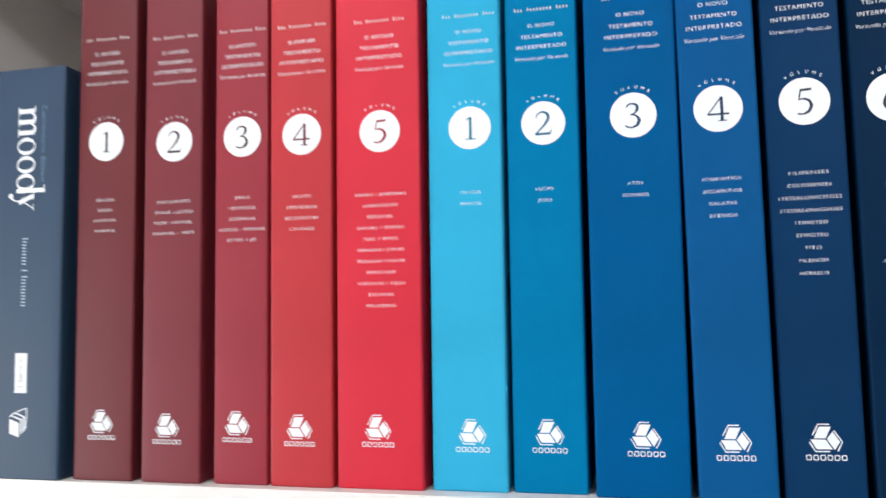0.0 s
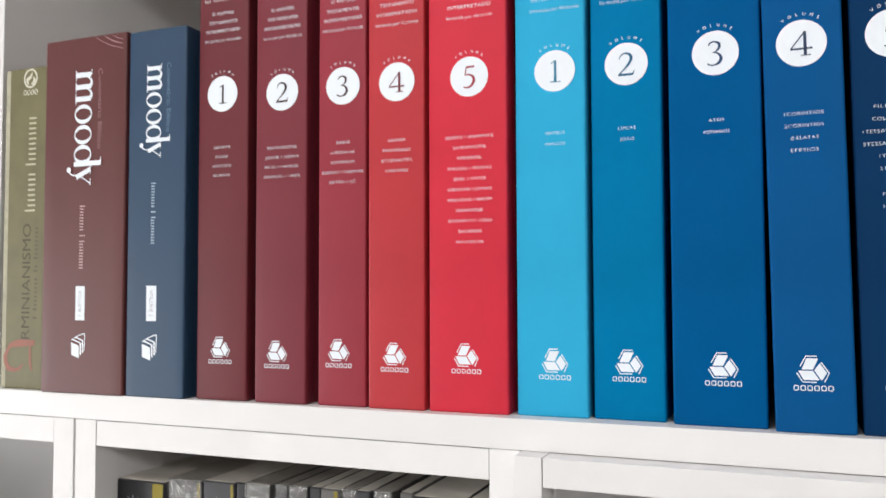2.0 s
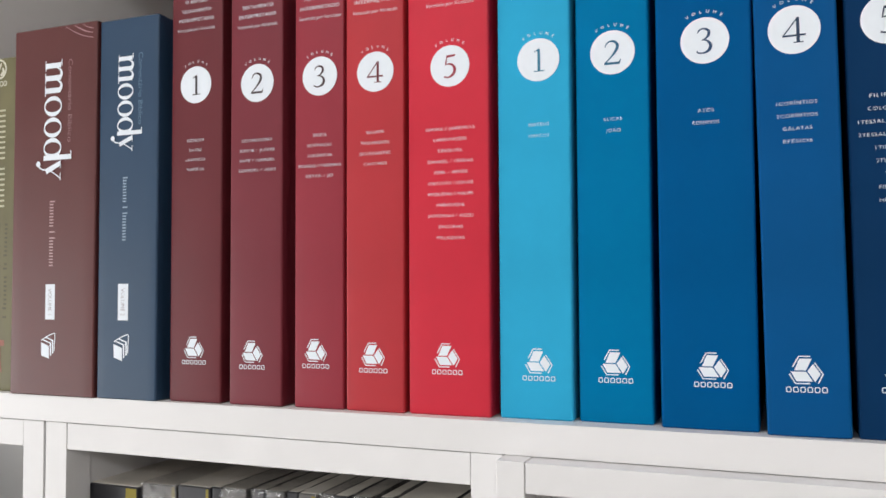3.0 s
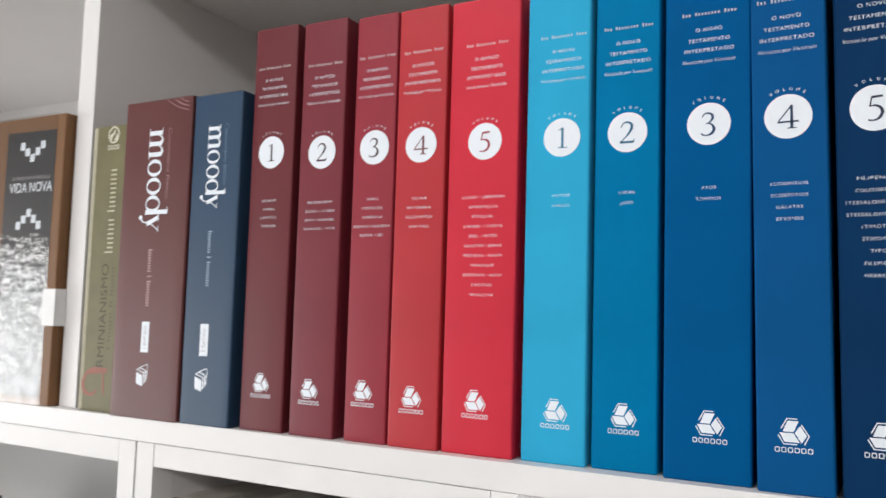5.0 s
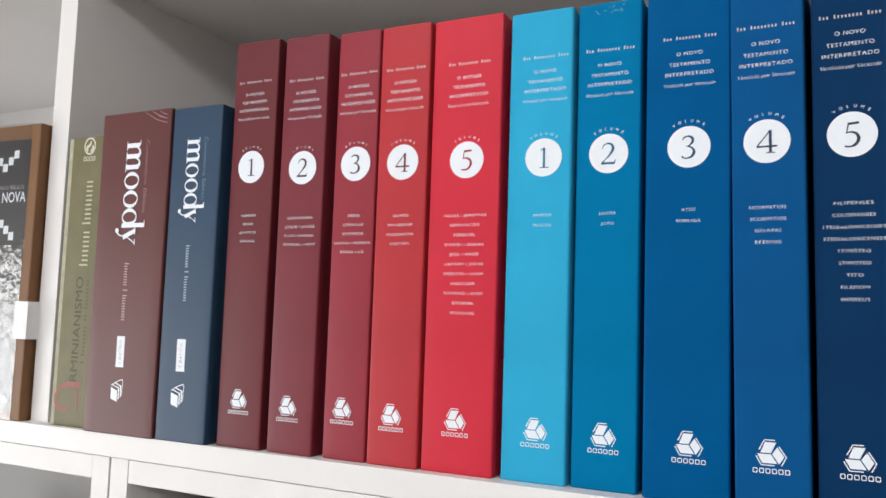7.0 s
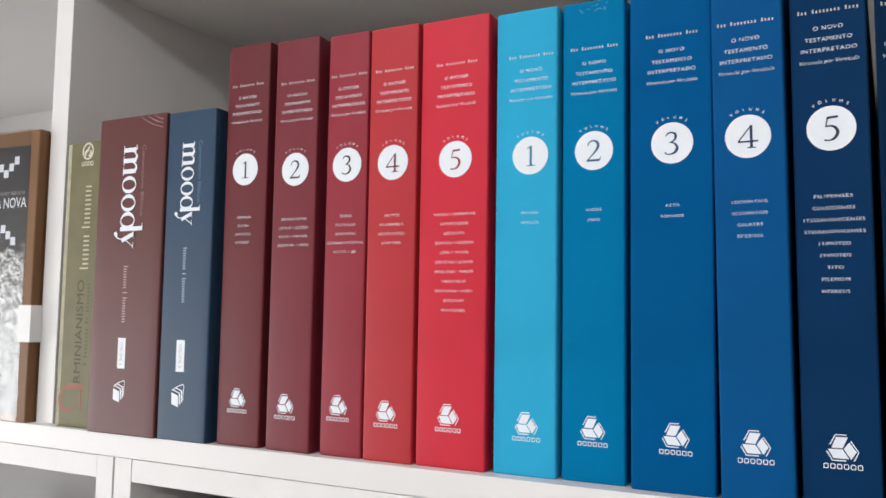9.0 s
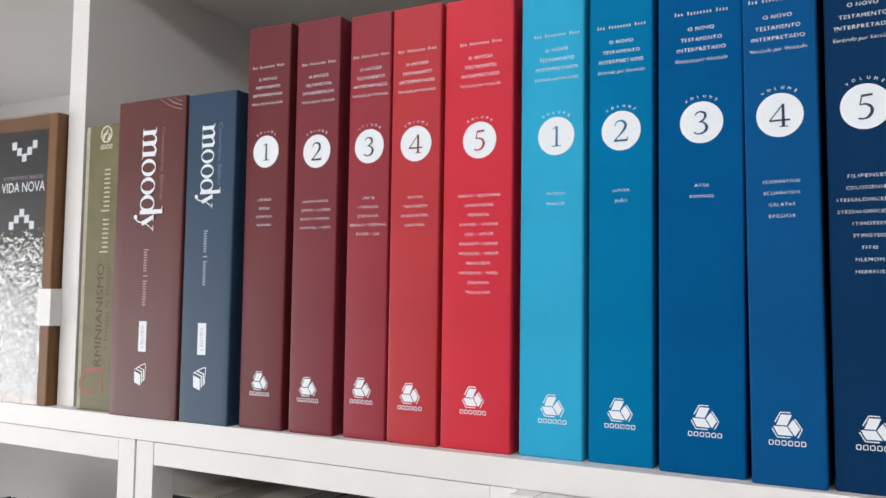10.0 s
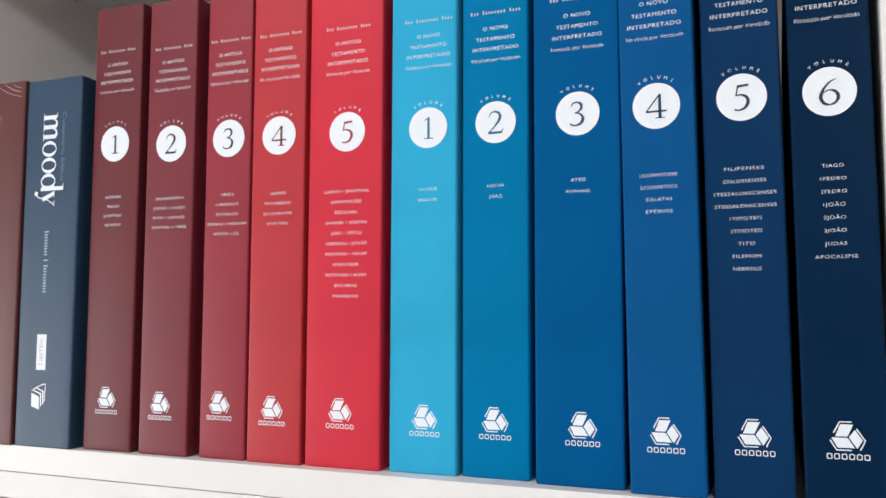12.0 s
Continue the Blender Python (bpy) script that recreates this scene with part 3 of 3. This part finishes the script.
def companion(x_l, x_r, y, height, colour, number, mark_x, z_word, z_sub, z_bar, label, narrow):
    mat = material("cover_companion" + number, colour, 0.42, 0.06, 22, 0.06, 1300, 0.38)
    ob = bound_book("book", x_l, x_r, y, height, 0.16, mat, label, "two-volume companion set", radius=0.0013, bulge=0.0)
    cx, yy = mark_x - (x_l + x_r) / 2, 0.0
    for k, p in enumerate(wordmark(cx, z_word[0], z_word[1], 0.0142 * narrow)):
        face(ob, "title_letter_piece", flat(p, yy, PRINT * (1 + 0.3 * k)), INK_WHITE)
    face(ob, "subtitle", letters("Comentário Bíblico", cx + 0.0140 * narrow, (z_sub[0] + z_sub[1]) / 2, 0.0036, z_sub[0] - z_sub[1], yy, turn=-90, bold=-0.008), SUB_INK[number], label="thin pale lettering")
    for poly in name_bars(cx + 0.0003, (z_bar[0] + z_bar[1]) / 2, z_bar[0] - z_bar[1], 0.0046 * narrow, (9, 1, 10), -90, 0.42):
        face(ob, "printed_bar", flat([poly], yy), NAME_INK[number])
    tag = face(ob, "volume_label", flat([rect(cx - 0.0005, 0.0588, 0.0078, 0.0222)], yy), INK_WHITE, label="white printed panel")
    face(ob, "volume_word", letters("VOLUME " + number, cx - 0.0005, 0.0588, 0.0030, 0.0165, yy, turn=-90, bold=-0.01, grow=2.2 * PRINT), LABEL_INK, tag)
    pieces, loop = stacked_pages_mark(cx - 0.0015, 0.0308, 0.0124)
    mark = face(ob, "maker_mark", flat(pieces[:1], yy), INK_WHITE, label="white leaning pages mark")
    for p in pieces[1:]:
        face(ob, "mark_panel", flat([p], yy), INK_WHITE, mark)
    face(ob, "mark_line", flat(loop, yy, 1.4 * PRINT), INK_WHITE, mark)
    return ob


first = companion(-0.4295, -0.3602, 0.4345, 0.2345, srgb(92, 47, 46), "1", -0.3955, (0.2125, 0.136), (0.2122, 0.1595), (0.1232, 0.0808),
                  "brown-maroon hardback with a creased wrapped corner", 1.0)
companion(-0.3592, -0.3137, 0.4360, 0.2335, srgb(40, 66, 92), "2", -0.3385, (0.2108, 0.1510), (0.2110, 0.1668), (0.1355, 0.0958),
          "slate-blue hardback standing forward of its neighbour", 0.82)
# loose folds of clear wrap at the top corner of the first companion, their shine drawn as pale strokes
folds = []
for r0, w0 in ((0.006, 0.0005), (0.0105, 0.0009), (0.0155, 0.0006)):
    folds += stroke([(0.0315 - r0 * 1.5, 0.2335), (0.0315 - r0 * 0.7, 0.2335 - r0 * 0.42), (0.0315, 0.2335 - r0 * 0.62)], [0.0003, w0, 0.0004])
face(first, "wrap_fold", flat(folds, 0.0), material("crease_shine", srgb(165, 130, 135), 0.3, 0.1, 200, 0.0), label="pale strokes painted for the shine on creased clear wrap")

# the slim green paperback against the upright
GREEN = material("cover_olive", srgb(108, 103, 72), 0.5, 0.14, 45, 0.06, 900, 0.35)
green = bound_book("book", -0.4735, -0.4330, 0.4415, 0.2215, 0.155, GREEN, "olive-green paperback with worn edges beside a white upright", radius=0.0016, bulge=0.0)
gx = -0.4505 + 0.45325
OLIVE_INK = material("dark_olive_ink", srgb(70, 66, 42), 0.6, 0.05, 200, 0.0)
OLIVE_PALE = material("pale_olive_ink", srgb(184, 182, 154), 0.6, 0.08, 200, 0.0)
OLIVE_SOFT = material("soft_olive_ink", srgb(86, 80, 58), 0.6, 0.05, 200, 0.0)
OLIVE_WHITE = material("worn_white_ink", srgb(206, 204, 186), 0.6, 0.1, 250, 0.0)
RED_INK = material("faded_red_ink", srgb(148, 94, 78), 0.6, 0.1, 150, 0.0)
for poly in name_bars(gx + 0.0010, 0.1540, 0.0675, 0.0092, (8, 10), 90, 0.36):
    face(green, "printed_bar", flat([poly], 0.0), OLIVE_PALE)
face(green, "title", letters("RMINIANISMO", gx - 0.0016, 0.0735, 0.0078, 0.079, 0.0, turn=90), OLIVE_INK, label="dark olive capitals")
ax, az = gx - 0.0050, 0.0228
face(green, "drop_capital", join(flat(stroke([(ax + 0.0125, az + 0.0088), (ax - 0.002, az + 0.0082), (ax - 0.0115, az + 0.0062)], [0.0036, 0.0052, 0.0020]), 0.0),
                                 flat(stroke([(ax - 0.0100, az + 0.0060), (ax - 0.0142, az - 0.001), (ax - 0.0115, az - 0.0085), (ax - 0.003, az - 0.0098), (ax + 0.002, az - 0.006)],
                                             [0.0018, 0.0034, 0.0038, 0.0022, 0.0010]), 0.0, 1.2 * PRINT),
                                 flat(stroke([(ax + 0.0085, az + 0.0065), (ax + 0.0088, az - 0.0045), (ax + 0.0105, az - 0.0105)], [0.0016, 0.0022, 0.0008]), 0.0, 1.4 * PRINT)),
     RED_INK, label="faded red rounded initial")
for poly in name_bars(gx + 0.0072, 0.0790, 0.0640, 0.0034, (1, 8, 2, 8), 90, 0.45):
    face(green, "printed_bar", flat([poly], 0.0), OLIVE_SOFT)
emblem = face(green, "maker_mark", flat(ring(gx - 0.0005, 0.2140, 0.0064, 0.0068, 0.0013, 0.0013), 0.0), OLIVE_WHITE, label="pale round flame mark")
face(green, "mark_flame", flat(stroke([(gx - 0.0028, 0.2100), (gx - 0.0034, 0.2130), (gx - 0.0006, 0.2150), (gx + 0.0010, 0.2182)], [0.0012, 0.0026, 0.0022, 0.0005]), 0.0), OLIVE_WHITE, emblem)
face(green, "mark_flame", flat(stroke([(gx + 0.0004, 0.2098), (gx + 0.0030, 0.2118), (gx + 0.0022, 0.2150)], [0.0016, 0.0026, 0.0006]), 0.0), OLIVE_WHITE, emblem)
for i in range(4):
    face(green, "printed_bar", flat(ring(gx - 0.0055 + 0.0034 * i, 0.2042, 0.0016, 0.0019, 0.0006, 0.0006), 0.0), OLIVE_WHITE, emblem)
face(green, "worn_edge", flat([rect(-0.0182, 0.1107, 0.0038, 0.2200)], 0.0), material("worn_pale_edge", srgb(170, 166, 144), 0.7, 0.2, 120, 0.1), label="pale worn left edge")

# the wrapped brown volume in the next bay
BROWN = material("cover_brown", srgb(118, 82, 50), 0.5, 0.08, 30, 0.06, 800, 0.4)
BLACK_PRINT = material("black_panel", srgb(38, 40, 44), 0.4, 0.05, 40, 0.0)
STICKER = material("white_sticker", (0.78, 0.78, 0.78), 0.5, 0.03, 80, 0.02)
brown = bound_book("book", -0.5945, -0.5052, 0.4380, 0.2360, 0.200, BROWN, "brown hardback with black panel in shiny clear wrap", radius=0.0014, bulge=0.0)
panel = face(brown, "panel", flat([[(-0.0300, 0.006), (0.0330, 0.006), (0.0345, 0.2235), (-0.0300, 0.2245)]], 0.0), BLACK_PRINT, label="black printed panel")
px = 0.0045
polys = []
for i, j in ((-2, 2), (-1, 1), (0, 0), (1, 1), (2, 2)):
    polys.append(rect(px + i * 0.0066, 0.2015 + j * 0.0052, 0.0060, 0.0066))
    polys.append(rect(px + i * 0.0066, 0.1555 - j * 0.0052, 0.0060, 0.0066))
for p in polys:
    face(brown, "white_square", flat([p], 0.0, 2 * PRINT), INK_WHITE, panel)
face(brown, "title", letters("VIDA NOVA", px, 0.1772, 0.0086, 0.0560, 0.0, bold=0.012, grow=2 * PRINT), INK_WHITE, panel, "white capitals")
face(brown, "subtitle", letters("COMENTÁRIO BÍBLICO", px, 0.1850, 0.0030, 0.0500, 0.0, grow=2 * PRINT), INK_PALE, panel)
sheet = box(-0.0475, 0.0350, -0.0009, 0.1, 0.0002, 0.2369)
bmesh.ops.delete(sheet, geom=[f for f in sheet.faces if f.normal.y > 0.5 or f.normal.x > 0.5], context="FACES")
wrap = face(brown, "wrap", sheet, FILM, label="crinkled clear shrink wrap")
face(brown, "sticker", box(0.0310, 0.0472, -0.0016, 0.018, 0.0635, 0.0930, 0.0002), STICKER, label="white paper sticker round the corner")
TAN = material("cover_tan", srgb(150, 132, 116), 0.55, 0.08, 30, 0.05, 800)
DARK = material("cover_dark_brown", srgb(58, 44, 36), 0.5, 0.08, 30, 0.05, 800)
bound_book("book", -0.6200, -0.6000, 0.4470, 0.2380, 0.19, DARK, "slim dark brown hardback in the next bay", radius=0.0014)
bound_book("book", -0.6560, -0.6205, 0.4450, 0.2400, 0.19, TAN, "tan hardback in the next bay", radius=0.0014)

# ---------------------------------------------------------------- wrapped grey books in the cabinet below
LOW = 1.103
GREYS = [material("cover_grey", srgb(58, 58, 62), 0.45, 0.1, 60, 0.05, 700), material("cover_charcoal", srgb(36, 36, 40), 0.4, 0.1, 60, 0.05, 700),
         material("cover_stone_grey", srgb(104, 102, 100), 0.5, 0.1, 60, 0.05, 700)]
MUSTARD = material("mustard_strip", srgb(140, 126, 30), 0.5, 0.1, 80, 0.0)
# Near-white tops: the colour makes up for light that misses the cabinet.
LIGHTENED_TOP = material("cover_top_grey", srgb(222, 216, 206), 0.6, 0.1, 60, 0.05, 700)
low_books = [  # left, right, top, spine y, colour, mustard strip, rays, wrapped
    (-0.3865, -0.3450, 1.3420, 0.4570, 1, 0.0095, True, False), (-0.3440, -0.3180, 1.3445, 0.4600, 2, 0.0030, False, True),
    (-0.3165, -0.2925, 1.3455, 0.4600, 0, 0.0030, True, False), (-0.2915, -0.2845, 1.3462, 0.4605, 1, 0.0, False, False),
    (-0.2838, -0.2665, 1.3465, 0.4600, 2, 0.0, False, True), (-0.2635, -0.2550, 1.3468, 0.4620, 0, 0.0, False, True),
    (-0.2530, -0.2405, 1.3472, 0.4610, 2, 0.0, False, True), (-0.2395, -0.2315, 1.3475, 0.4620, 0, 0.0, False, False),
    (-0.2305, -0.2180, 1.3478, 0.4600, 2, 0.0035, False, False), (-0.2165, -0.2080, 1.3482, 0.4620, 2, 0.0, False, True),
    (-0.2070, -0.1975, 1.3485, 0.4600, 0, 0.0, False, False), (-0.1950, -0.1835, 1.3490, 0.4610, 2, 0.0, False, True),
    (-0.1790, -0.1710, 1.3495, 0.4620, 2, 0.0, False, False), (-0.1695, -0.1380, 1.3490, 0.4580, 1, 0.0, False, False),
    (-0.1365, -0.1215, 1.3490, 0.4600, 1, 0.0, False, False)]
for x_l, x_r, z_top, y, tone, strip, rays, wrapped in low_books:
    note = "grey book in crinkled clear wrap" if wrapped else "dark grey book with a mustard edge strip" if strip else "dark grey book with plain spine"
    ob = bound_book("book", x_l, x_r, y, z_top - LOW, 0.17, GREYS[tone], note + " in the cabinet", "books in the lower cabinet", radius=0.0012, bulge=0.0,
                    pages=PAGES_GREY, base=LOW)
    h, w = z_top - LOW, x_r - x_l
    face(ob, "top_sheet", box(-w / 2 + 0.0007, w / 2 - 0.0007, 0.0015, 0.166, h - 0.0035, h + 0.0003), LIGHTENED_TOP, label="top edge, its colour lightened to stand in for light")
    if strip:
        face(ob, "side_strip", flat([[(w / 2 - strip, 0.0), (w / 2 - 0.001, 0.0), (w / 2 - 0.001, h - 0.001), (w / 2 - strip, h - 0.001)]], 0.0), MUSTARD, label="mustard yellow strip")
    if rays:
        polys = []
        for a in (20, 55, 90, 125, 160):
            c, s = math.cos(radians(a)), math.sin(radians(a))
            polys += stroke([(-strip / 2 + 0.0035 * c, h - 0.017 + 0.0035 * s), (-strip / 2 + 0.0075 * c, h - 0.017 + 0.0075 * s)], [0.0007] * 2)
        face(ob, "ray_mark", flat(polys, 0.0), INK_PALE, label="pale fan of rays")
        face(ob, "printed_mark", flat(ring(-strip / 2, h - 0.031, 0.0045, 0.006, 0.0012, 0.0012), 0.0), INK_WHITE)
    if wrapped:
        sheet = box(-w / 2 - 0.0003, w / 2 + 0.0003, -0.0008, 0.12, 0.001, h + 0.0005)
        bmesh.ops.delete(sheet, geom=[f for f in sheet.faces if f.normal.y > 0.5], context="FACES")
        face(ob, "wrap", sheet, FILM_FINE, label="crinkled clear wrap")

# thin dark folders in the cabinet beside it
SLATE = material("cover_black", srgb(40, 36, 36), 0.6, 0.1, 60, 0.05, 700)
for i in range(7):
    xx = -0.930 + 0.0335 * i
    bound_book("folder", xx - 0.006, xx + 0.006, 0.4600, 0.150 - 0.002 * (i % 2), 0.180, SLATE, "thin black folder standing in the open cabinet", "thin dark folders", radius=0.001,
               bulge=0.0, pages=SLATE, base=LOW)
